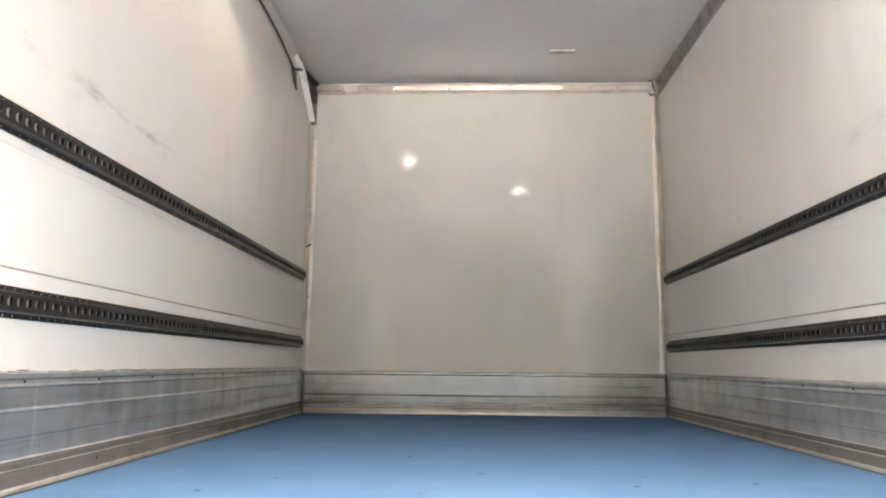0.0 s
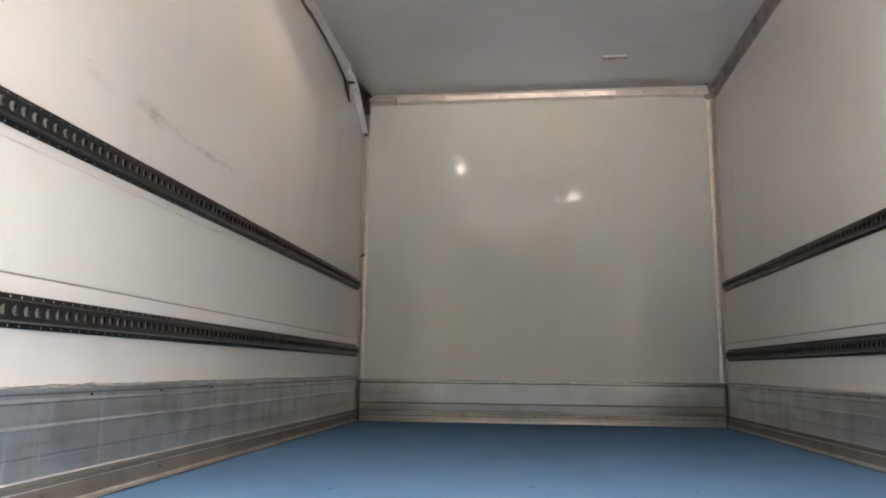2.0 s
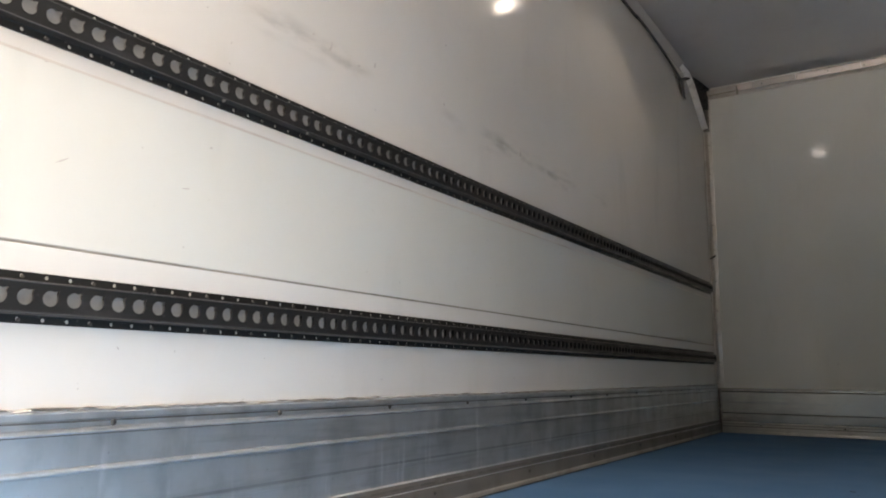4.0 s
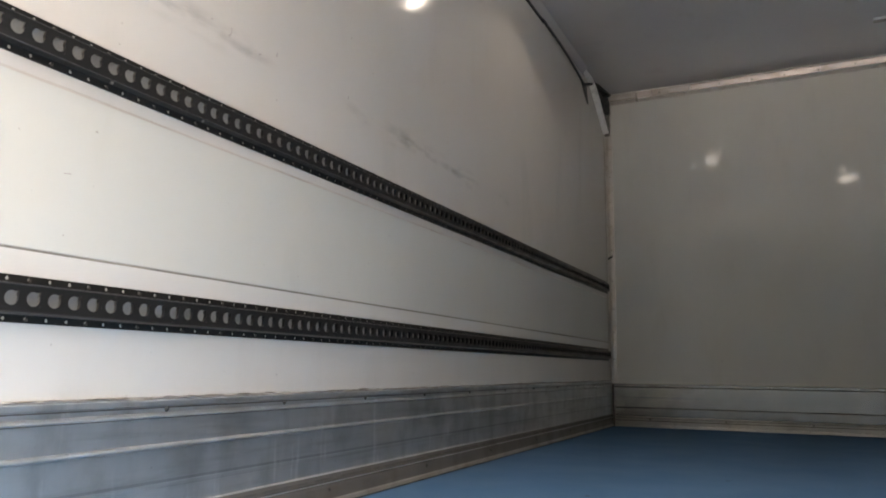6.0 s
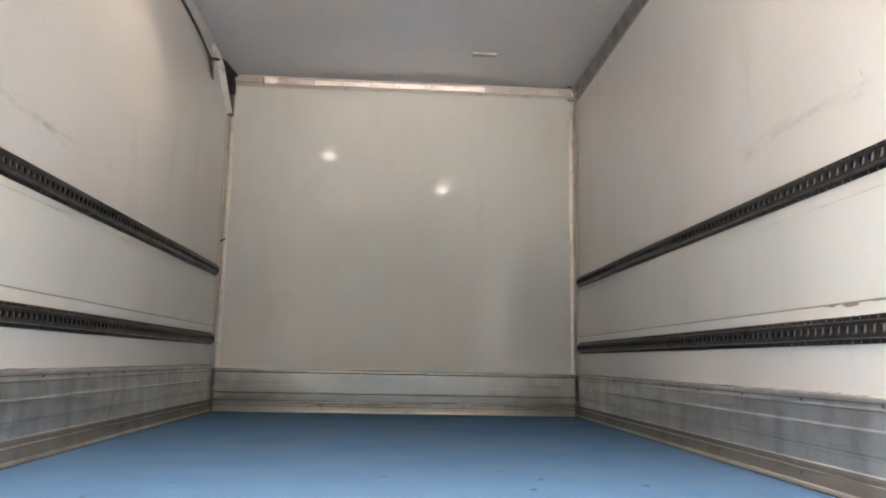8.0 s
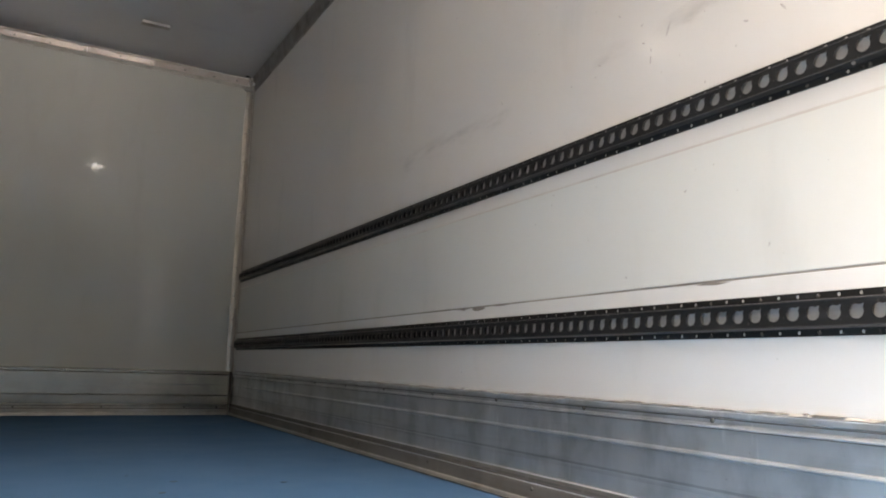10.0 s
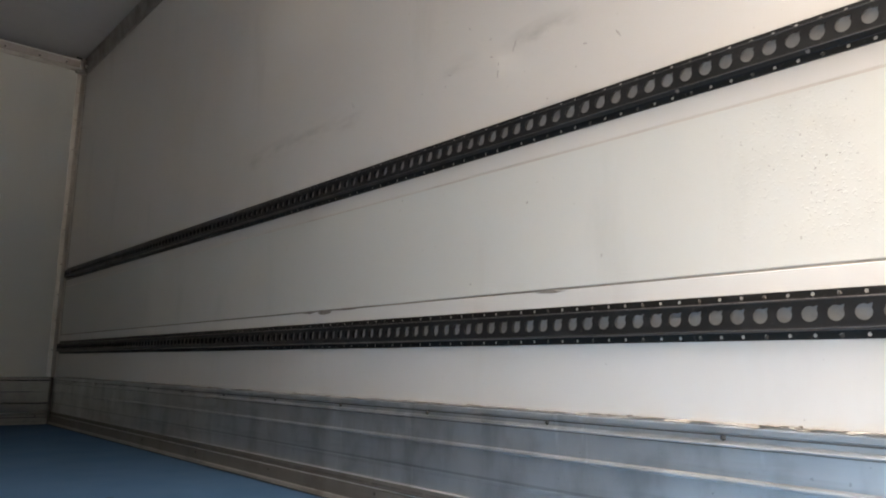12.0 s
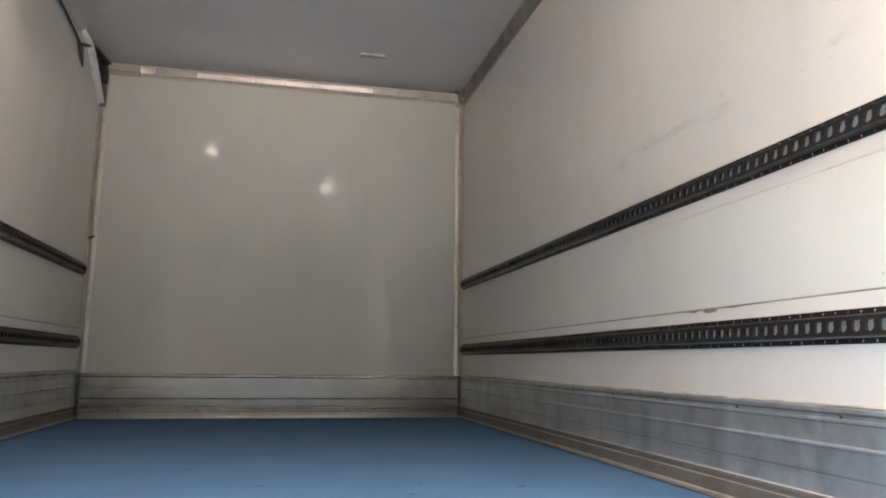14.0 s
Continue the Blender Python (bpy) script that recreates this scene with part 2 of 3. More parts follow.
SEALANT = plain("grimy_sealant", (0.36, 0.345, 0.318), 0.75, 0.0, (0.20, 0.175, 0.15), 0.75, 22)
BLACK = plain("black_rubber_and_gaps", (0.012, 0.012, 0.012), 0.6)
SCUFF = plain("dark_scuff", (0.42, 0.39, 0.36), 0.7, 0.0, (0.30, 0.275, 0.25), 0.8, 70)
FLAKE = plain("torn_gelcoat", (0.21, 0.185, 0.16), 0.8, 0.0, (0.09, 0.075, 0.065), 0.7, 50)
SEAM = plain("joint_grime", (0.20, 0.185, 0.16), 0.8, 0.0, (0.38, 0.34, 0.29), 0.7, 6)
SEAM_PALE = plain("pale_joint", (0.50, 0.455, 0.40), 0.8, 0.0, (0.34, 0.29, 0.24), 0.7, 5)
CHIP = plain("bare_chip", (0.045, 0.075, 0.115), 0.7)
FLOOR = floor_paint()
UNDER = plain("dark_underlay_and_cavity", (0.03, 0.028, 0.026), 0.85)
OUTSIDE = plain("outer_skin", (0.72, 0.72, 0.71), 0.4)
STEEL = plain("satin_steel", (0.62, 0.61, 0.59), 0.28, 1.0, (0.3, 0.28, 0.26), 0.4, 40)
LAMP_GLASS = glow("lit_lamp_cover", (1.0, 0.975, 0.94), 0.6)
LAMP_SOFT = glow("dimmer_lamp_cover", (1.0, 0.975, 0.94), 0.85)
HOUSING = plain("white_lamp_housing", (0.75, 0.75, 0.74), 0.4)
YARD = concrete()
BLOCKER = plain("sky_blocker_dark", (0.042, 0.045, 0.040), 0.7, 0.0, (0.06, 0.063, 0.055), 0.6, 0.7)


# ---- mesh helpers ----
def put(name, bm, material, parent=None, label="", smooth=False):
    mesh = bpy.data.meshes.new(name)
    bmesh.ops.recalc_face_normals(bm, faces=bm.faces)
    bm.to_mesh(mesh)
    bm.free()
    mesh.materials.append(material)
    if smooth:
        for f in mesh.polygons:
            f.use_smooth = True
    ob = new(name, mesh)
    ob.parent = parent
    if label:
        tagged(ob, label)
    return ob


part = put


def thing(name, at=(0, 0, 0)):
    ob = new(name)
    ob.location = at
    ob.empty_display_size = 0.1
    return ob


def add_box(bm, lo, hi, bevel=0.0, segments=2):
    geo = bmesh.ops.create_cube(bm, size=1.0)
    size = [b - a for a, b in zip(lo, hi)]
    mid = [(a + b) / 2 for a, b in zip(lo, hi)]
    bmesh.ops.scale(bm, vec=size, verts=geo["verts"])
    bmesh.ops.translate(bm, vec=mid, verts=geo["verts"])
    if bevel:
        edges = list({e for v in geo["verts"] for e in v.link_edges})
        bmesh.ops.bevel(bm, geom=edges, offset=bevel, segments=segments, affect="EDGES", profile=0.6)
    return bm


def box(lo, hi, bevel=0.0, segments=2):
    return add_box(bmesh.new(), lo, hi, bevel, segments)


def extrude(points, place, a, b, steps=1):
    """Sweep a closed outline of (depth, height) pairs from a to b; place(depth, height, s) gives the point."""
    bm = bmesh.new()
    rings = []
    for i in range(steps + 1):
        s = a + (b - a) * i / steps
        rings.append([bm.verts.new(place(d, z, s)) for d, z in points])
    n = len(points)
    for r, q in zip(rings, rings[1:]):
        for k in range(n):
            bm.faces.new((r[k], r[(k + 1) % n], q[(k + 1) % n], q[k]))
    bm.faces.new(rings[0])
    bm.faces.new(rings[-1])
    return bm


def ribbon(stations, width, thick):
    """A flat strip through (point, width direction) stations."""
    bm = bmesh.new()
    rings = []
    for (p, side, nrm, k) in stations:
        p, side, nrm = Vector(p), Vector(side).normalized(), Vector(nrm).normalized()
        a, b = p - side * width * k / 2, p + side * width * k / 2
        rings.append([bm.verts.new(v) for v in (a, b, b + nrm * thick, a + nrm * thick)])
    for r, q in zip(rings, rings[1:]):
        for j in range(4):
            bm.faces.new((r[j], r[(j + 1) % 4], q[(j + 1) % 4], q[j]))
    bm.faces.new(rings[0])
    bm.faces.new(rings[-1])
    return bm


def disc(radius, height, sides=10, dome=0.5):
    """A low domed screw head that rises along +z from 0."""
    bm = bmesh.new()
    low = [bm.verts.new((radius * math.cos(2 * math.pi * k / sides), radius * math.sin(2 * math.pi * k / sides), 0)) for k in range(sides)]
    top = [bm.verts.new((v.co.x * dome, v.co.y * dome, height)) for v in low]
    for k in range(sides):
        bm.faces.new((low[k], low[(k + 1) % sides], top[(k + 1) % sides], top[k]))
    bm.faces.new(top)
    bm.faces.new(low)
    return bm


def mesh_of(bm, name, material):
    mesh = bpy.data.meshes.new(name)
    bmesh.ops.recalc_face_normals(bm, faces=bm.faces)
    bm.to_mesh(mesh)
    bm.free()
    mesh.materials.append(material)
    return mesh


def stud(mesh, name, parent, at, facing):
    """A screw or rivet on a face, its head along facing."""
    ob = new(name, mesh)
    ob.parent = parent
    ob.matrix_local = Matrix.Translation(at) @ Vector(facing).to_track_quat("Z", "Y").to_matrix().to_4x4()
    return ob


SCREW_MESH = mesh_of(disc(0.0055, 0.0028), "screw", SCREW)
DARK_MESH = mesh_of(disc(0.0058, 0.0035), "rivet", DARK_SCREW)
SPOT_MESH = mesh_of(disc(0.0040, 0.0018, 7), "weld_spot", SCREW)
RAIL_SCREW = mesh_of(disc(0.0034, 0.0012, 8), "rail_screw", DARK_SCREW)

# ---- the setting ----
ground = put("ground", box((-60, -80, -1.2), (60, 80, -1.12)), YARD)
tagged(ground, "pale concrete yard behind the open lorry box", "ground", kind="structure")

# out of view: dark block added to hold back low daylight from the opening
blocker = thing("sky_blocker", (0, -11.0, -1.12))
tagged(blocker, "unseen dark block across the yard that cuts off the low sky", "building", kind="structure")
part("wall", box((-30, -6, 0), (30, 0, 9.0)), BLOCKER, blocker)
part("roof", box((-30.3, -6.3, 9.0), (30.3, 0.35, 9.25)), OUTSIDE, blocker)
for i in range(6):
    part("dark_panel", box((-26 + 9.4 * i, -0.05, 0.0), (-22 + 9.4 * i, 0.06, 4.2), 0.02, 1), UNDER, blocker, "dark panel on the unseen block")

underfloor = put("underfloor", box((-W - 0.06, REAR, -0.14), (W + 0.06, D + 0.06, -0.012)), UNDER)
tagged(underfloor, "dark chassis deck under the painted floor", "floor", kind="structure")
floor = put("floor", box((-W + 0.0235, REAR, -0.010), (W - 0.0235, D - 0.018, 0.0), 0.002, 1), FLOOR)
tagged(floor, "blue painted non-slip load floor with scuffs and specks", "floor", kind="structure")

rnd = random.Random(12)
for x, y in ((-0.21, 1.95), (0.374, 2.12), (-0.783, 1.95), (-0.64, 2.17), (0.32, 2.45), (0.43, 2.30), (-0.30, 2.7), (0.72, 2.2), (-0.05, 2.32)):
    bm = bmesh.new()
    n, r = 8, rnd.uniform(0.003, 0.010)
    ring = [(x + r * rnd.uniform(0.5, 1.2) * math.cos(2 * math.pi * k / n) * 1.5, y + r * rnd.uniform(0.5, 1.2) * math.sin(2 * math.pi * k / n)) for k in range(n)]
    up = [bm.verts.new((a, b, 0.0012)) for a, b in ring]
    down = [bm.verts.new((a, b, -0.001)) for a, b in ring]
    bm.faces.new(up)
    for k in range(n):
        bm.faces.new((up[k], up[(k + 1) % n], down[(k + 1) % n], down[k]))
    part("chip", bm, CHIP, floor, "dark chipped spot in the paint")

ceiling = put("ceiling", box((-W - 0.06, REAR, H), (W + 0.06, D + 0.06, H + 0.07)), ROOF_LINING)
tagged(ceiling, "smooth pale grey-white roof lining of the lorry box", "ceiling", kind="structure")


def side_wall(name, s, joints, label, materials):
    """s: -1 the side at negative x, 1 the other. Lining panels with narrow joints on a dark backing."""
    back = put(name, box((min(s * (W + 0.006), s * (W + 0.06)), REAR, -0.01), (max(s * (W + 0.006), s * (W + 0.06)), D + 0.06, H)), OUTSIDE)
    tagged(back, label, "wall", kind="structure")
    edges = [0.0] + joints + [H]
    for i, (a, b) in enumerate(zip(edges, edges[1:])):
        gap = 0.0022 if i < 2 else 0.0014
        proud = 0.0015 if i == 0 else 0.0
        lo, hi = s * (W - proud), s * (W + 0.006)
        part("panel", box((min(lo, hi), REAR, a + (gap if i else 0)), (max(lo, hi), D + 0.004, b - (gap if i < len(joints) else 0)), 0.0012, 1), materials[i], back)
        if i:
            deep = 0.0016 if i == 1 else 0.0006
            part("seam", box((min(s * (W + deep), s * (W + 0.0056)), REAR, a - 0.003), (max(s * (W + deep), s * (W + 0.0056)), D, a + 0.003)), SEAM if i == 1 else SEAM_PALE, back, "thin dark joint between lining panels")
    return back


wall_left = side_wall("wall_left", -1, [0.550, 0.850], "white glossy gelcoat side wall with faint rub marks", (WALL_LOW, WALL_MID, WALL_LEFT))
wall_right = side_wall("wall_right", 1, [0.531, 0.824], "white glossy gelcoat side wall with scuffs and torn joint", (WALL_LOW, WALL_PITTED, WALL_RIGHT))

wall_front = put("wall_front", box((-W - 0.06, D + 0.006, -0.01), (W + 0.06, D + 0.06, H)), OUTSIDE)
tagged(wall_front, "plain off-white glossy front bulkhead of the lorry box", "wall", kind="structure")
part("panel", box((-W, D, 0.0), (W, D + 0.006, H)), BULKHEAD, wall_front)
part("speck", box((-0.520, D - 0.0012, 0.428), (-0.512, D + 0.001, 0.435), 0.0005, 1), SCUFF, wall_front)


# ---- aluminium kick plates ----
SIDE_PROFILE = [(-0.004, 0.293), (0.0055, 0.291), (0.0085, 0.286), (0.0085, 0.277), (0.0045, 0.2745), (0.0045, 0.2635),
                (0.008, 0.261), (0.009, 0.257), (0.0058, 0.2535), (0.0055, 0.2035), (0.0095, 0.2005), (0.0095, 0.1955),
                (0.0055, 0.192), (0.0055, 0.128), (0.0062, 0.126), (0.0056, 0.119), (0.0050, 0.118), (0.0055, 0.080), (-0.004, 0.080)]
BASE_PROFILE = [(-0.004, 0.081), (0.0095, 0.080), (0.0115, 0.077), (0.0115, 0.060), (0.0085, 0.058), (0.0085, 0.054),
                (0.0115, 0.052), (0.0125, 0.046), (0.0130, 0.016), (0.0150, 0.012), (0.0150, -0.011), (-0.004, -0.011)]
FRONT_PROFILE = [(-0.004, 0.279), (0.006, 0.278), (0.009, 0.274), (0.009, 0.2605), (0.0035, 0.2590), (0.0035, 0.2555), (0.0080, 0.254),
                 (0.0080, 0.194), (0.0081, 0.1915), (0.0076, 0.189), (0.0078, 0.1265), (0.0030, 0.1255), (0.0030, 0.1215), (0.0080, 0.1205), (0.0080, 0.067), (-0.004, 0.067)]
FOOT_PROFILE = [(-0.004, 0.0668), (0.0095, 0.0665), (0.0125, 0.063), (0.0125, 0.055), (0.0085, 0.053), (0.0085, 0.042),
                (0.0105, 0.040), (0.0105, 0.0170), (0.0135, 0.0150), (0.0155, 0.006), (0.0155, -0.011), (-0.004, -0.011)]


def side_skirt(s, first, pitch, label):
    plate = thing("kick_plate")
    tagged(plate, label, "kick plate", "kick plates round the load floor", "structure")

    fall = 1.014 if s < 0 else 0.957   # the plates are not quite the same height

    def place(d, z, y):
        return (s * (W - d), y, z * fall if z > 0.02 else z)

    sheet = part("ribbed_plate", extrude(SIDE_PROFILE, place, REAR, D - 0.010, 1), SKIRT, plate, "ribbed aluminium plate with upright run marks")
    angle = part("floor_angle", extrude(BASE_PROFILE, place, REAR, D - 0.012, 1), BASE_ANGLE, plate, "dirty brownish aluminium floor angle")
    part("lip", extrude([(0.010, 0.0135), (0.0135, 0.0150), (0.0160, 0.0125), (0.0168, 0.009), (0.0168, -0.010), (0.010, -0.010)], place, REAR, D - 0.0125, 1), LIP, plate, "pale lip beside the floor")
    # ribs in a paler metal, so their highlight lines are in the colour
    for z, out, tall in ((0.198, 0.0101, 0.0032), (0.257, 0.0094, 0.0024), (0.2865, 0.0090, 0.0030), (0.0795, 0.0120, 0.0026), (0.0560, 0.0124, 0.0022)):
        rib = [(0.004, z - tall / 2), (out - 0.001, z - tall / 2), (out, z - tall / 4), (out, z + tall / 4), (out - 0.001, z + tall / 2), (0.004, z + tall / 2)]
        part("rib", extrude(rib, place, REAR, D - 0.011, 1), RIB, plate, "rib with its highlight set in paler metal")
    # dark strips paint in the shade of the recesses next to the ribs
    for z, out, tall in ((0.2728, 0.0056, 0.0026), (0.2525, 0.0064, 0.0014), (0.0670, 0.0120, 0.0060)):
        z *= fall
        part("groove", box((min(s * (W - out), s * (W - 0.002)), REAR + 0.002, z - tall / 2), (max(s * (W - out), s * (W - 0.002)), D - 0.013, z + tall / 2)), GRIME_AND_SHADE, plate, "dark line for the shade beside a rib")
    z = 0.131 * fall
    part("groove", box((min(s * (W - 0.0060), s * (W - 0.002)), REAR + 0.002, z - 0.003), (max(s * (W - 0.0060), s * (W - 0.002)), D - 0.013, z + 0.003)), SKIRT_DARK, plate, "dull darker band along the plate")
    # sealant smeared unevenly over the top edge, with dark flecks of dirt
    rnd = random.Random(5 if s > 0 else 9)
    edge = 0.293 * fall
    bm = bmesh.new()
    y, ring = REAR + 0.02, None
    while y < D - 0.06:
        up, down, out = edge + rnd.uniform(0.0002, 0.0020), edge - rnd.uniform(0.0025, 0.0060), rnd.uniform(0.0070, 0.0092)
        now = [bm.verts.new((s * (W - d), y, z)) for d, z in ((0.0, up + 0.0008), (out * 0.4, up), (out, down + 0.002), (out - 0.001, down), (0.0, down))]
        if ring:
            for k in range(5):
                bm.faces.new((ring[k], ring[(k + 1) % 5], now[(k + 1) % 5], now[k]))
        else:
            bm.faces.new(now)
        ring = now
        y += rnd.uniform(0.006, 0.030)
    bm.faces.new(ring)
    part("sealant_bead", bm, SEALANT, plate, "cream smeared sealant along the top edge")
    bm = bmesh.new()
    y = REAR + 0.03
    while y < D - 0.1:
        run, n = rnd.uniform(0.008, 0.075), 5
        z = edge + rnd.uniform(-0.0015, 0.0028)
        ring = None
        for i in range(n):
            h = rnd.uniform(0.0003, 0.0013) * (1 - abs(2 * i / (n - 1) - 1) ** 3) + 0.0002
            zz = z + rnd.uniform(-0.0006, 0.0006)
            now = [bm.verts.new((s * (W - d), y + run * i / (n - 1), w)) for d, w in ((0.001, zz + h), (0.0060, zz + h), (0.0105, zz), (0.0060, zz - h), (0.001, zz - h))]
            if ring:
                for k in range(5):
                    bm.faces.new((ring[k], ring[(k + 1) % 5], now[(k + 1) % 5], now[k]))
            else:
                bm.faces.new(now)
            ring = now
        bm.faces.new(ring)
        y += run + rnd.choice((rnd.uniform(0.0, 0.02), rnd.uniform(0.02, 0.10)))
    part("grime_flakes", bm, FLAKE, plate, "dark brown flecks of dirt along the sealant")
    y = first
    while y < D - 0.1:
        stud(DARK_MESH, "rivet", sheet, (s * (W - 0.0045), y, 0.269 * fall), (-s, 0, 0))
        y += pitch
    y = first + 0.2
    while y < D - 0.1:
        stud(DARK_MESH, "rivet", angle, (s * (W - 0.0120), y, 0.040), (-s, 0, 0.2))
        y += pitch * 1.5
    return plate


# black strips stand for the shade in the gap along the floor edges
for s in (-1, 1):
    seal = put("floor_gap_strip", box((min(s * (W - 0.0169), s * (W - 0.0250)), REAR + 0.01, -0.0098), (max(s * (W - 0.0169), s * (W - 0.0250)), D - 0.02, 0.0022)), BLACK)
    tagged(seal, "black strip for the shaded gap beside the floor", "seal", kind="structure")

side_skirt(-1, 0.345, 0.3815, "ribbed grey aluminium kick plate along the side wall")
side_skirt(1, 0.289, 0.387, "ribbed grey aluminium kick plate with streaks along the wall")

front_plate = thing("kick_plate")
tagged(front_plate, "bright ribbed aluminium kick plate below the front bulkhead", "kick plate", "kick plates round the load floor", "structure")


def on_front(d, z, x):
    return (x, D - d, z)


front_sheet = part("ribbed_plate", extrude(FRONT_PROFILE, on_front, -W + 0.010, W - 0.010), SKIRT_FRONT, front_plate)
foot = part("foot_strip", extrude(FOOT_PROFILE, on_front, -W + 0.018, W - 0.018), FOOT, front_plate, "folded foot strip")
# dark inlays put the shade of the grooves into colour
for z, h in ((0.2572, 0.0050), (0.1235, 0.0046), (0.0575, 0.0016), (0.0415, 0.0030), (0.0165, 0.0020)):
    part("groove", box((-W + 0.012, D - 0.0066 if z > 0.1 else D - 0.0128 if z > 0.05 else D - 0.0110, z - h / 2), (W - 0.012, D - 0.002, z + h / 2)), GROOVE_SHADE, front_plate, "dark inlay for the shade in a groove")
for x, z in ((-1.0, 0.267), (-0.726, 0.267), (-0.244, 0.267), (0.235, 0.267), (0.72, 0.267), (1.1, 0.267)):
    stud(SCREW_MESH, "screw", front_sheet, (x, D - 0.009, z), (0, -1, 0))
for x in (-0.97, -0.505, -0.017, 0.449, 0.93, 1.132):
    stud(DARK_MESH, "rivet", foot, (x, D - 0.0085, 0.050), (0, -1, 0))
part("debris", box((-0.482, D - 0.008, 0.2785), (-0.448, D - 0.0005, 0.2845), 0.002), SCUFF, front_plate, "dark crumb of dirt")
part("debris", box((-0.532, D - 0.007, 0.2785), (-0.514, D - 0.0005, 0.2825), 0.0015), SCUFF, front_plate, "dark crumb of dirt")

# dark gap where the plates meet in the corners
for s in (-1, 1):
    joint = put("corner_joint", box((min(s * (W - 0.0095), s * (W - 0.025)), D - 0.0200, -0.005), (max(s * (W - 0.0095), s * (W - 0.025)), D - 0.004, 0.274), 0.002, 1), GRIME_AND_SHADE)
    tagged(joint, "dark grimy joint in the kick plate corner", "trim", kind="structure")

# ---- corner and ceiling trims ----
for s, width, wide_top in ((-1, 0.046, 0.050), (1, 0.050, 0.050)):
    trim = thing("corner_trim")
    tagged(trim, "upright aluminium corner trim with small screws", "trim", "corner trims", "structure")
    bm = bmesh.new()
    outline = [(0, 0), (0.0, -0.030), (0.003, -0.030), (0.006, -0.006), (width * 0.55, -0.0075), (width, -0.0035), (width, 0)]
    rings = []
    for z, w in ((0.279, 1.0), (2.05, wide_top / width if s < 0 else 1.0), (2.215, wide_top / width if s < 0 else 1.0)):
        rings.append([bm.verts.new((s * (W + 0.001 - d * (w if d > 0.01 else 1)), D + 0.0006 + y, z)) for d, y in outline])
    for r, q in zip(rings, rings[1:]):
        for k in range(7):
            bm.faces.new((r[k], r[(k + 1) % 7], q[(k + 1) % 7], q[k]))
    bm.faces.new(rings[0])
    bm.faces.new(rings[-1])
    angle = part("angle", bm, TRIM, trim)
    for z in (0.44, 0.62, 0.775, 0.966, 1.18, 1.345, 1.515, 1.70, 1.897, 2.08):
        stud(SCREW_MESH if z != 1.515 else RAIL_SCREW, "screw", angle, (s * (W - width * 0.62), D - 0.0060, z), (0, -1, 0))

for s in (-1, 1):
    line = put("corner_gap", box((min(s * (W - 0.0016), s * (W + 0.0005)), D - 0.0318, 0.292), (max(s * (W - 0.0016), s * (W + 0.0005)), D - 0.0295, 2.20)), SEAM)
    tagged(line, "thin grimy gap beside the corner trim", "trim", kind="structure")

top = thing("top_trim")
tagged(top, "folded aluminium strip between bulkhead and ceiling with screws", "trim", kind="structure")
TOP_PROFILE = [(-0.002, 2.2462), (0.0085, 2.2462), (0.0105, 2.2480), (0.0200, 2.2740), (0.0225, 2.2800), (0.0225, 2.2865), (-0.002, 2.2865)]
part("flange", extrude([(-0.002, 2.221), (0.0055, 2.222), (0.0070, 2.225), (0.0070, 2.246), (-0.002, 2.246)], on_front, -0.985, W - 0.04), FLANGE, top, "dull painted lower flange")
part("filler", extrude([(-0.001, 2.2868), (0.0215, 2.2868), (0.0240, H - 0.003), (0.0255, H + 0.001), (-0.001, H + 0.001)], on_front, -W + 0.03, W - 0.03), FLANGE, top, "dull sealant up to the ceiling")
# the last piece has its weaker reflection put into a dimmer material
for a, b, material in ((-0.985, -0.888, TRIM_TOP), (-0.885, -0.636, TRIM_DIMMED), (-0.632, -0.262, TRIM_TOP), (-0.260, 0.158, TRIM_TOP), (0.160, 0.560, TRIM_TOP), (0.563, W - 0.04, TRIM_DIMMED)):
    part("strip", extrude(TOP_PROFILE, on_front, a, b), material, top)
BOX_PROFILE = [(-0.002, 2.222), (0.009, 2.223), (0.011, 2.234), (0.020, 2.237), (0.026, 2.266), (0.026, 2.2862), (-0.002, 2.2862)]
part("end_piece", extrude(BOX_PROFILE, on_front, -W + 0.038, -0.995), TRIM, top, "separate boxed end piece")
part("end_gap", box((-W + 0.044, D - 0.0238, 2.2425), (-0.996, D - 0.014, 2.2475)), SEAM, top, "dark grimy joint")
part("end_gap", box((-0.9948, D - 0.0200, 2.222), (-0.9852, D - 0.004, 2.284)), SEAM, top, "dark grimy joint")
for x in (-0.835, -0.624, -0.443, -0.242, -0.049, 0.147, 0.354, 0.537, 0.755, 0.945, 1.10):
    stud(DARK_MESH, "screw", top, (x, D - 0.0150, 2.2610 + 0.004 * math.sin(37 * x)), (0, -0.9, -0.43))


def cove(s, low, out, name, material, y0, y1, label):
    """A slanted cover strip between side wall and ceiling."""
    pts = [(-0.002, low), (0.004, low), (0.007, low + 0.004), (out - 0.004, H - 0.007), (out, H - 0.003), (out, H + 0.001), (-0.002, H + 0.001)]
    ob = put(name, extrude(pts, lambda d, z, y: (s * (W - d), y, z), y0, y1), material)
    return tagged(ob, label, "trim", kind="structure")


cove(1, 2.200, 0.026, "cove_trim", COVE, REAR, D - 0.055, "dull grey aluminium cover strip along the ceiling edge")
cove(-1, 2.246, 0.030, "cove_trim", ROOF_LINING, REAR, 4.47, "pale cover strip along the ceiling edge")
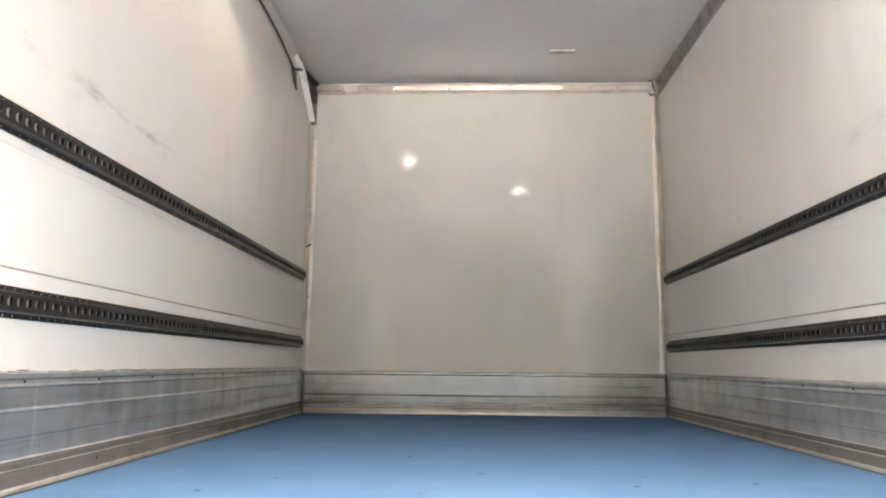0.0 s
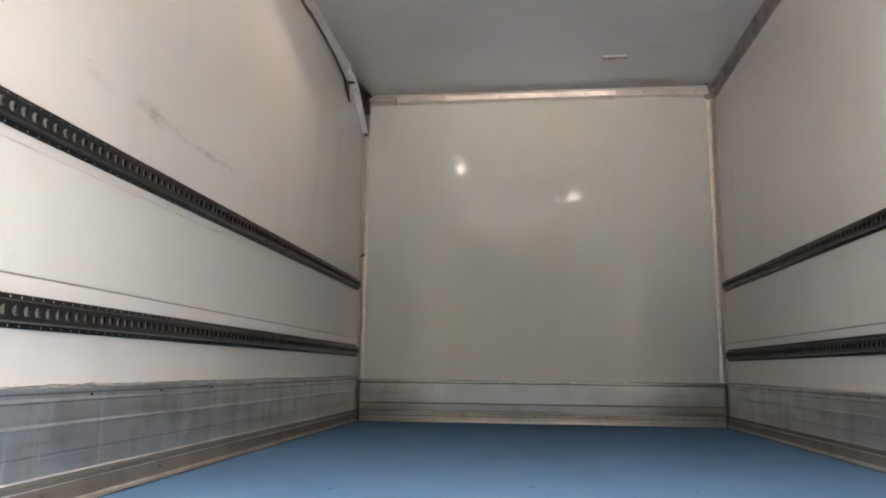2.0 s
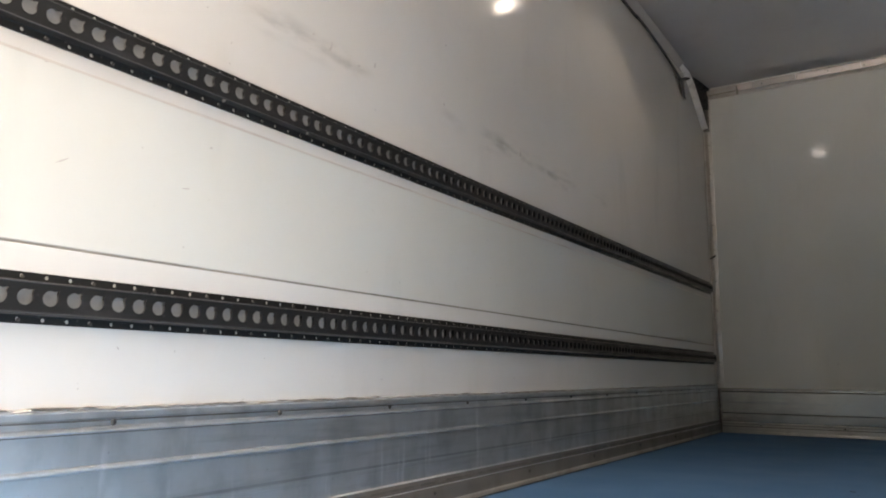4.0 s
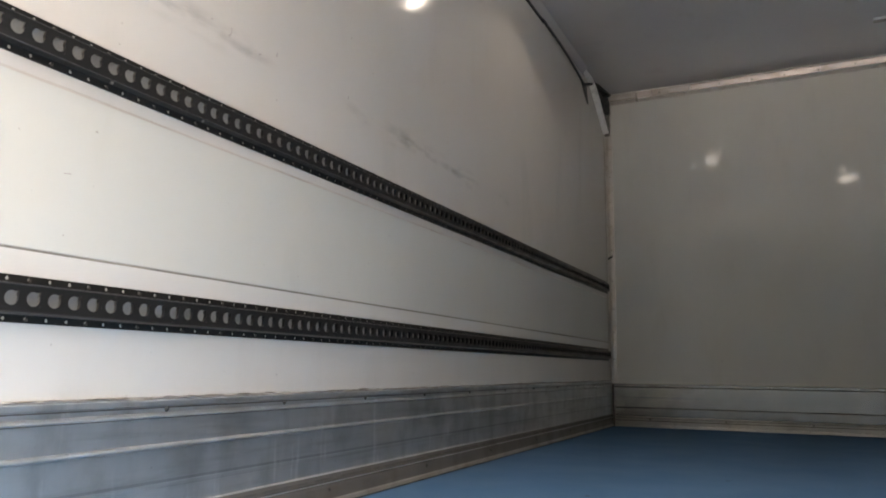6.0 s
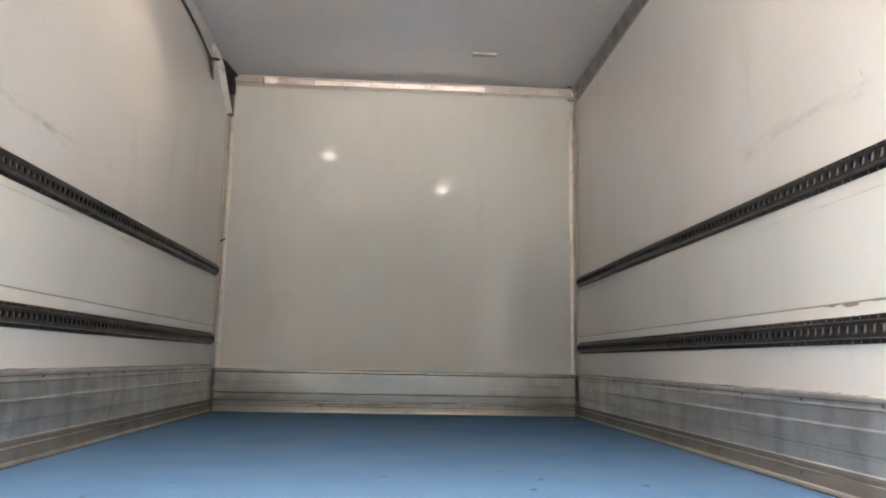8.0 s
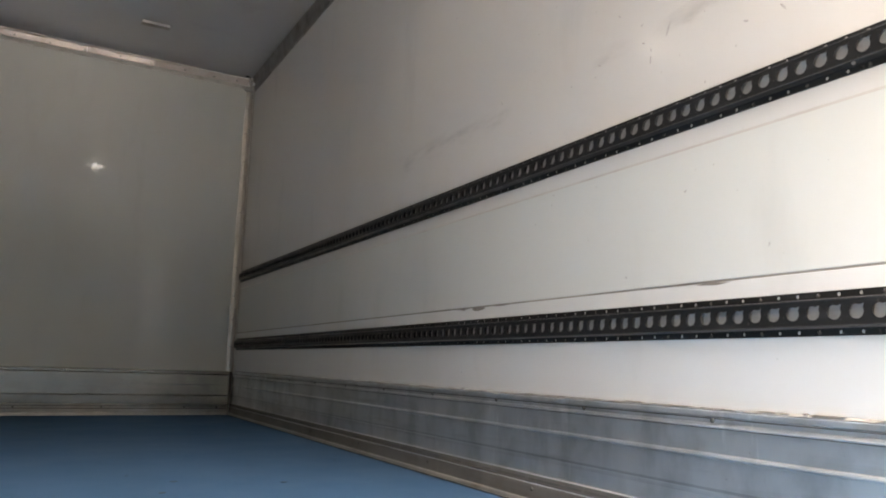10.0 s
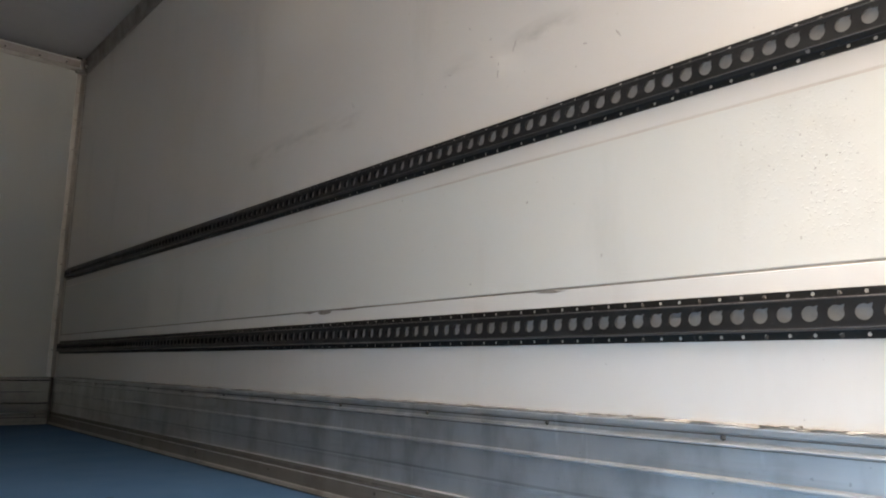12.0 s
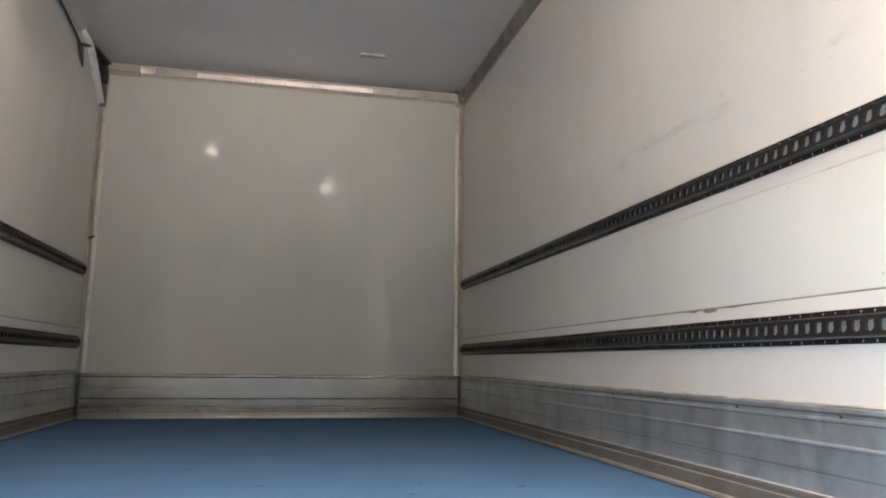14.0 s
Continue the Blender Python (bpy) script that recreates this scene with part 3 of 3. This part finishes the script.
gasket = put("gasket", extrude([(-0.001, 2.230), (0.007, 2.231), (0.009, 2.238), (0.007, 2.2462), (-0.001, 2.2462)], lambda d, z, y: (-(W - d), y, z), REAR, 3.62), BLACK)
tagged(gasket, "black rubber gasket under the ceiling cover strip", "gasket", kind="structure")

# right-hand upper corner: broken cover end, bright filler and a dark hole
end_cap = thing("corner_cap")
tagged(end_cap, "broken bright metal cap in the ceiling corner", "trim", kind="structure")
part("cap", extrude([(-0.001, 2.196), (0.006, 2.196), (0.030, 2.236), (0.046, H), (-0.001, H)], lambda d, z, y: (W - d, y, z), D - 0.050, D - 0.018), TRIM, end_cap)
part("tab", box((W - 0.064, D - 0.040, 2.205), (W - 0.004, D - 0.0045, 2.226), 0.003), SEALANT, end_cap, "dull folded tab")
rnd = random.Random(4)
for i in range(7):
    x, y, z = W - rnd.uniform(0.008, 0.040), D - rnd.uniform(0.045, 0.13), H - rnd.uniform(0.020, 0.085)
    part("crumb", ribbon([((x, y, z), (0.5, 0.2, 1), (-1, -0.4, -0.5), 1.0), ((x - 0.008, y + 0.015, z + rnd.uniform(-0.01, 0.02)), (0.8, 0.1, 0.6), (-1, -0.6, -0.3), 0.6)], rnd.uniform(0.010, 0.022), 0.003), (SEALANT, COVE_PALE, DARK_SCREW)[i % 3], end_cap)
part("hole", box((W - 0.075, D - 0.064, H - 0.006), (W - 0.045, D - 0.048, H + 0.001), 0.002), BLACK, end_cap, "small black hole in the lining")

# left-hand upper corner: cover strip torn loose, hanging down, dark sheets for the cavity behind it
loose = thing("loose_strip")
tagged(loose, "pale cover strip torn loose and hanging in the corner", "trim", kind="structure")

part("strip", ribbon([((-1.203, 4.42, 2.258), (0.7, 0, 0.7), (0.7, 0, -0.7), 0.7), ((-1.202, 4.55, 2.250), (0.95, 0.1, 0.3), (0.4, -0.6, -0.7), 0.9),
                      ((-1.201, 4.64, 2.214), (1, 0.1, 0.1), (0.2, -0.85, -0.5), 1.0), ((-1.200, 4.80, 2.106), (1, 0.1, 0.1), (0.2, -0.87, -0.5), 1.0),
                      ((-1.200, 4.955, 2.000), (1, 0.1, 0.1), (0.2, -0.87, -0.5), 0.95)], 0.042, 0.003), COVE_PALE, loose)
# nothing is cut open: dark sheets carry the shade of the hollow
part("cavity", extrude([(4.60, 2.262), (4.64, 2.2900), (4.80, 2.2935), (5.0165, 2.2935), (5.0165, 2.13), (4.90, 2.10), (4.72, 2.18)], lambda y, z, x: (x, y, z), -W - 0.001, -W + 0.004), UNDER, loose, "dark sheet for the shaded cavity behind the strip")
part("cavity", extrude([(-1.2215, 4.70), (-1.206, 4.74), (-1.192, 4.80), (-1.184, 4.88), (-1.166, 5.004), (-1.2215, 5.004)], lambda x, y, z: (x, y, z), 2.278, 2.2945), BLACK, loose, "dark sheet for the shaded gap along the ceiling")
part("cavity", box((-1.2215, 4.994, 2.150), (-1.180, 5.008, 2.290), 0.002, 1), UNDER, loose, "dark block for the shaded open corner")
# the shade on the bare trim is put in as a dark block
part("corner_shade", box((-1.2215, 4.996, 1.995), (-1.182, 5.0085, 2.149), 0.002, 1), GRIME_AND_SHADE, loose, "dark block for the shade on the bare corner trim")
part("gasket_end", ribbon([((-1.216, 3.60, 2.238), (0, 0, 1), (1, 0, 0), 1.0), ((-1.2155, 3.85, 2.234), (0, 0.1, 1), (1, 0, 0), 1.0), ((-1.215, 4.06, 2.221), (0, 0.1, 1), (1, 0, 0), 1.0), ((-1.214, 4.26, 2.197), (0, 0.2, 1), (1, 0, 0), 1.0),
                           ((-1.213, 4.43, 2.172), (0, 0.3, 1), (1, 0, 0), 1.1)], 0.017, 0.006), BLACK, loose, "drooping end of the black gasket")
part("torn_flap", ribbon([((-1.2145, 4.435, 2.178), (0, 1, 0.1), (1, 0, 0), 1.15), ((-1.2135, 4.445, 2.150), (0, 1, 0.0), (1, 0, 0), 0.8), ((-1.2120, 4.470, 2.110), (0, 1, 0.2), (1, 0, 0), 0.5), ((-1.2110, 4.505, 2.066), (0, 1, 0.2), (1, 0, 0), 0.15)], 0.120, 0.004), BLACK, loose, "torn black gasket flap")
part("torn_flap", ribbon([((-1.213, 4.44, 2.176), (0.2, 0, 1), (0.6, -1, 0), 0.8), ((-1.200, 4.52, 2.205), (0.3, 0, 1), (0.4, -1, 0), 1.0), ((-1.190, 4.57, 2.222), (0.3, 0, 1), (0.4, -1, 0), 0.5)], 0.022, 0.004), BLACK, loose, "torn black gasket flap")

strap = put("strap_end", ribbon([((-1.226, 5.008, 1.118), (0, 0.1, 1), (0, -1, 0), 0.7), ((-1.206, 4.994, 1.124), (0, 0.1, 1), (0, -1, 0), 1.0), ((-1.180, 4.988, 1.135), (0.1, 0, 1), (0, -1, 0), 0.8)], 0.014, 0.004), BLACK)
tagged(strap, "short black strap end poking out of the corner", "strap")

# ---- fittings under the ceiling ----
bracket = thing("ceiling_bracket", (0.489, 4.437, H))
tagged(bracket, "small bright steel bar screwed to the ceiling", "bracket")
part("bar", box((-0.077, -0.015, -0.019), (0.077, 0.015, -0.003), 0.004), COVE_PALE, bracket)
# darker slab paints the underside shade of the bar
part("edge", box((-0.079, -0.0165, -0.0235), (0.079, 0.0165, -0.0185), 0.002), COVE, bracket, "grey lower edge for the shade under the bar")
for x in (-0.06, 0.06):
    part("spacer", box((x - 0.008, -0.008, -0.005), (x + 0.008, 0.008, 0.0005)), STEEL, bracket)


def ceiling_lamp(at, radius, glass):
    lamp = thing("ceiling_lamp", at)
    tagged(lamp, "small round lit lamp on the lorry's ceiling", "lamp", "ceiling lamps")
    bm = bmesh.new()
    n = 32
    rings = []
    for r, z in ((radius * 1.45, 0.0), (radius * 1.45, -0.006), (radius * 1.36, -0.010), (radius * 1.02, -0.011), (radius * 1.02, 0.0)):
        rings.append([bm.verts.new((r * math.cos(2 * math.pi * k / n), r * math.sin(2 * math.pi * k / n), z)) for k in range(n)])
    for r, q in zip(rings, rings[1:]):
        for k in range(n):
            bm.faces.new((r[k], r[(k + 1) % n], q[(k + 1) % n], q[k]))
    part("rim", bm, HOUSING, lamp)
    bm = bmesh.new()
    rings = []
    for r, z in ((1.0, -0.002), (1.0, -0.018), (0.95, -0.034), (0.78, -0.046), (0.4, -0.053)):
        rings.append([bm.verts.new((radius * r * math.cos(2 * math.pi * k / n), radius * r * math.sin(2 * math.pi * k / n), z)) for k in range(n)])
    for r, q in zip(rings, rings[1:]):
        for k in range(n):
            bm.faces.new((r[k], r[(k + 1) % n], q[(k + 1) % n], q[k]))
    bm.faces.new(rings[0])
    bm.faces.new(rings[-1])
    part("cover", bm, glass, lamp, "glowing domed lamp cover", True)
    return lamp


ceiling_lamp((*LAMPS[0], H), 0.050, LAMP_GLASS)
ceiling_lamp((*LAMPS[1], H), 0.052, LAMP_SOFT)


# ---- scuffs and torn edges on the linings ----
def sliver(name, s, y, z, length, width, angle, parent, material=SCUFF, seed=1, proud=0.0009):
    """A ragged thin mark on a side wall."""
    rnd = random.Random(seed)
    bm = bmesh.new()
    n = 7
    up, lo = [], []
    for i in range(n):
        u = (i / (n - 1) - 0.5) * length
        w = width * (1 - abs(2 * i / (n - 1) - 1) ** 2) * rnd.uniform(0.5, 1.1) / 2 + 0.0004
        for sign, row in ((1, up), (-1, lo)):
            v = sign * w + rnd.uniform(-0.15, 0.15) * width
            ca, sa = math.cos(radians(angle)), math.sin(radians(angle))
            row.append((y + u * ca - v * sa, z + u * sa + v * ca))
    outline = up + lo[::-1]
    front = [bm.verts.new((s * (W - proud), a, b)) for a, b in outline]
    rear = [bm.verts.new((s * (W + 0.0006), a, b)) for a, b in outline]
    for i in range(n - 1):
        bm.faces.new((front[i], front[i + 1], front[2 * n - 2 - i], front[2 * n - 1 - i]))
    k = len(outline)
    for i in range(k):
        bm.faces.new((front[i], front[(i + 1) % k], rear[(i + 1) % k], rear[i]))
    return part(name, bm, material, parent)


for i, (y, z, l, w, a) in enumerate(((1.162, 1.117, 0.034, 0.006, 112), (1.218, 1.062, 0.020, 0.004, 95), (1.216, 1.086, 0.010, 0.003, 80),
                                     (0.870, 1.044, 0.022, 0.005, 55), (1.842, 1.150, 0.022, 0.004, 60), (1.395, 1.112, 0.012, 0.004, 30),
                                     (1.240, 1.112, 0.010, 0.004, 20), (0.955, 1.050, 0.012, 0.005, 15), (1.320, 1.213, 0.010, 0.003, 50), (1.410, 1.085, 0.006, 0.004, 0),
                                     (1.411, 0.303, 0.016, 0.006, 10), (0.545, 0.302, 0.026, 0.006, -20), (0.694, 0.409, 0.010, 0.005, 0), (0.785, 0.394, 0.014, 0.003, 40),
                                     (0.492, 0.368, 0.042, 0.003, 88), (0.505, 0.322, 0.012, 0.004, 10), (1.140, 0.352, 0.010, 0.003, 20),
                                     (2.490, 0.506, 0.016, 0.005, 30))):
    sliver("scuff", 1, y, z, l, w, a, wall_right, SCUFF, i + 3)
for i, (y, z, l, w, a) in enumerate(((1.227, 1.128, 0.014, 0.005, 60), (1.168, 1.142, 0.012, 0.004, 20), (1.232, 1.140, 0.018, 0.0025, 90), (1.401, 1.150, 0.016, 0.005, 80),
                                     (1.335, 1.124, 0.010, 0.004, 20), (1.735, 1.150, 0.010, 0.006, 70), (2.240, 1.128, 0.024, 0.006, 85), (2.640, 1.085, 0.012, 0.008, 20),
                                     (0.600, 0.692, 0.024, 0.003, 30), (0.841, 0.697, 0.016, 0.003, 10))):
    sliver("scuff", -1, y, z, l, w, a, wall_left, SCUFF, i + 31)
for i, (y, z, l, w) in enumerate(((1.951, 0.5255, 0.075, 0.014), (1.82, 0.5295, 0.10, 0.007), (2.04, 0.528, 0.07, 0.007), (1.055, 0.5262, 0.085, 0.007), (1.135, 0.530, 0.06, 0.004))):
    sliver("torn_edge", 1, y, z, l, w, 0, wall_right, FLAKE, i + 60, 0.0026)

# ---- lashing rails: hat section, one round keyhole and two flange holes to a pitch ----
PITCH = 0.0388


def rail_meshes(height, length):
    """Channel and two flanges in the rail's own axes: x along, z up, the room towards -y, the wall at y = 0."""
    half, flange, rise = height / 2, height * 0.185, 0.019
    web = half - flange
    made = {key: ([], []) for key in ("channel", "upper_flange", "lower_flange")}
    hole_r, notch = 0.0122, radians(45)
    count = int(length / PITCH)

    def add(key, p):
        made[key][0].append(p)
        return len(made[key][0]) - 1

    def face(key, *points):
        made[key][1].append([add(key, p) for p in points])

    def plate(key, u, y_front, y_back, lo, hi, radius, sides, cv, keyhole=False, flare=1.0):
        """One pitch of a strip with a hole through it, which may widen towards its back."""
        a, b = u - PITCH / 2, u + PITCH / 2
        outer, inner = [], []
        for k in range(sides):
            ang = 2 * math.pi * (k + 0.5) / sides
            c, s = math.cos(ang), math.sin(ang)
            r = radius * (1.52 if keyhole and abs(ang - notch) < 0.1 else 1.0)
            inner.append((u + r * c, cv + r * s))
            sx = (PITCH / 2) / max(abs(c), 1e-6)
            sy = ((hi - cv) if s > 0 else (cv - lo)) / max(abs(s), 1e-6)
            outer.append((b if c > 0 else a, cv + sx * s) if sx < sy else (u + sy * c, hi if s > 0 else lo))
        fo = [add(key, (x, y_front, z)) for x, z in outer]
        fi = [add(key, (x, y_front, z)) for x, z in inner]
        bi = [add(key, (u + (x - u) * flare, y_back, cv + (z - cv) * flare)) for x, z in inner]
        corners = [(math.atan2(cz - cv, cx - u), cx, cz) for cx, cz in ((a, lo), (b, lo), (b, hi), (a, hi))]
        for k in range(sides):
            j = (k + 1) % sides
            begin = 2 * math.pi * (k + 0.5) / sides
            span = sorted(((c[0] - begin) % (2 * math.pi), c[1], c[2]) for c in corners)
            between = [add(key, (cx, y_front, cz)) for d, cx, cz in span if d < 2 * math.pi / sides]
            made[key][1].append([fo[k], *between, fo[j], fi[j], fi[k]])
            made[key][1].append([fi[k], fi[j], bi[j], bi[k]])

    for i in range(count):
        u = (i + 0.5) * PITCH
        # the flared sleeve is added to dim the hole at a slant
        plate("channel", u, -rise, -0.0072, -web + 0.003, web - 0.003, hole_r, 20, 0.0, True, 1.45)
        plate("upper_flange", u, -0.003, -0.0014, web + 0.003, half, 0.0033, 8, half - flange * 0.45)
        plate("lower_flange", u, -0.003, -0.0014, -half, -web - 0.003, 0.0033, 8, -half + flange * 0.45)
    end = count * PITCH
    for s, key in ((1, "upper_flange"), (-1, "lower_flange")):
        # sloping side of the hat with a rounded shoulder, then the flange's edges
        line = [(-rise, s * (web - 0.003)), (-rise + 0.0008, s * (web - 0.001)), (-0.0045, s * (web + 0.0012)), (-0.003, s * (web + 0.003))]
        for (y1, z1), (y2, z2) in zip(line, line[1:]):
            face("channel", (0, y1, z1), (end, y1, z1), (end, y2, z2), (0, y2, z2))
        face(key, (0, -0.003, s * half), (end, -0.003, s * half), (end, 0.002, s * half), (0, 0.002, s * half))
        for x in (0, end):
            face(key, (x, -0.003, s * half), (x, 0.002, s * half), (x, 0.002, s * web), (x, -0.003, s * web))
    for x in (0, end):
        face("channel", *[(x, y, z) for y, z in ((0.002, -web - 0.003), (-0.003, -web - 0.003), (-rise, -web + 0.003), (-rise, web - 0.003), (-0.003, web + 0.003), (0.002, web + 0.003))])
    meshes = {}
    for key, (verts, faces) in made.items():
        meshes[key] = bpy.data.meshes.new(key)
        meshes[key].from_pydata(verts, [], faces)
        meshes[key].materials.append(RAIL)
    return meshes, count


def lashing_rail(s, low, high, first, label, spots=()):
    """first: the y of a hole's centre, from which the pitch is counted; spots: pale weld spots along the lower shoulder."""
    mid, height = (low + high) / 2, high - low
    start = first - PITCH / 2 - PITCH * int((first - REAR) / PITCH)
    meshes, count = rail_meshes(height, RAIL_END - start)
    if s > 0:
        origin, turn = (W - 0.0005, start + count * PITCH, mid), -90
    else:
        origin, turn = (-W + 0.0005, start, mid), 90
    rail = thing("lashing_rail", origin)
    rail.rotation_euler = (0, 0, radians(turn))
    tagged(rail, label, "lashing rail", "lashing rails on the side walls")
    pieces = {}
    for key, mesh in meshes.items():
        pieces[key] = new(key, mesh)
        pieces[key].parent = rail
    # added strip: its grey stands for the shaded wall inside the channel
    part("backing", box((0.002, -0.0070, -height * 0.27), (count * PITCH - 0.002, -0.0008, height * 0.27)), HOLE_SHADE, rail, "added grey strip that darkens the holes")
    flange = height * 0.185
    shoulder = height / 2 - flange
    # lighter strips paint the edge highlight onto both shoulders
    for z in (shoulder - 0.002, -shoulder + 0.002):
        part("edge_highlight", box((0.001, -0.0198, z - 0.0011), (count * PITCH - 0.001, -0.0180, z + 0.0011), 0.0004, 1), RAIL_HIGHLIGHT, pieces["channel"], "grey strip for the highlight on the channel shoulder")
    for i in range(count):
        y = start + (i + 0.5) * PITCH if s < 0 else start + (count - i - 0.5) * PITCH
        if i % 3 == 1 and y < 3.2:
            for z in (height / 2 - flange * 0.45, -height / 2 + flange * 0.45):
                stud(RAIL_SCREW, "screw", pieces["upper_flange" if z > 0 else "lower_flange"], ((i + 0.5) * PITCH + 0.001, -0.0030, z - 0.001), (0, -1, 0))
    for y in spots:
        along = y - start if s < 0 else start + count * PITCH - y
        stud(SPOT_MESH, "weld_spot", pieces["channel"], (along, -0.0145, -shoulder - 0.0015), (0, -0.8, -0.6))
    return rail


lashing_rail(-1, 0.426, 0.505, 0.747, "black perforated steel lashing rail low on the wall")
lashing_rail(-1, 0.876, 0.956, 0.747, "black perforated steel lashing rail at mid height", (0.905, 1.145))
lashing_rail(1, 0.416, 0.493, 0.517, "black perforated steel lashing rail low on the wall")
lashing_rail(1, 0.864, 0.937, 0.517, "black perforated steel lashing rail at mid height", (0.496, 0.732))
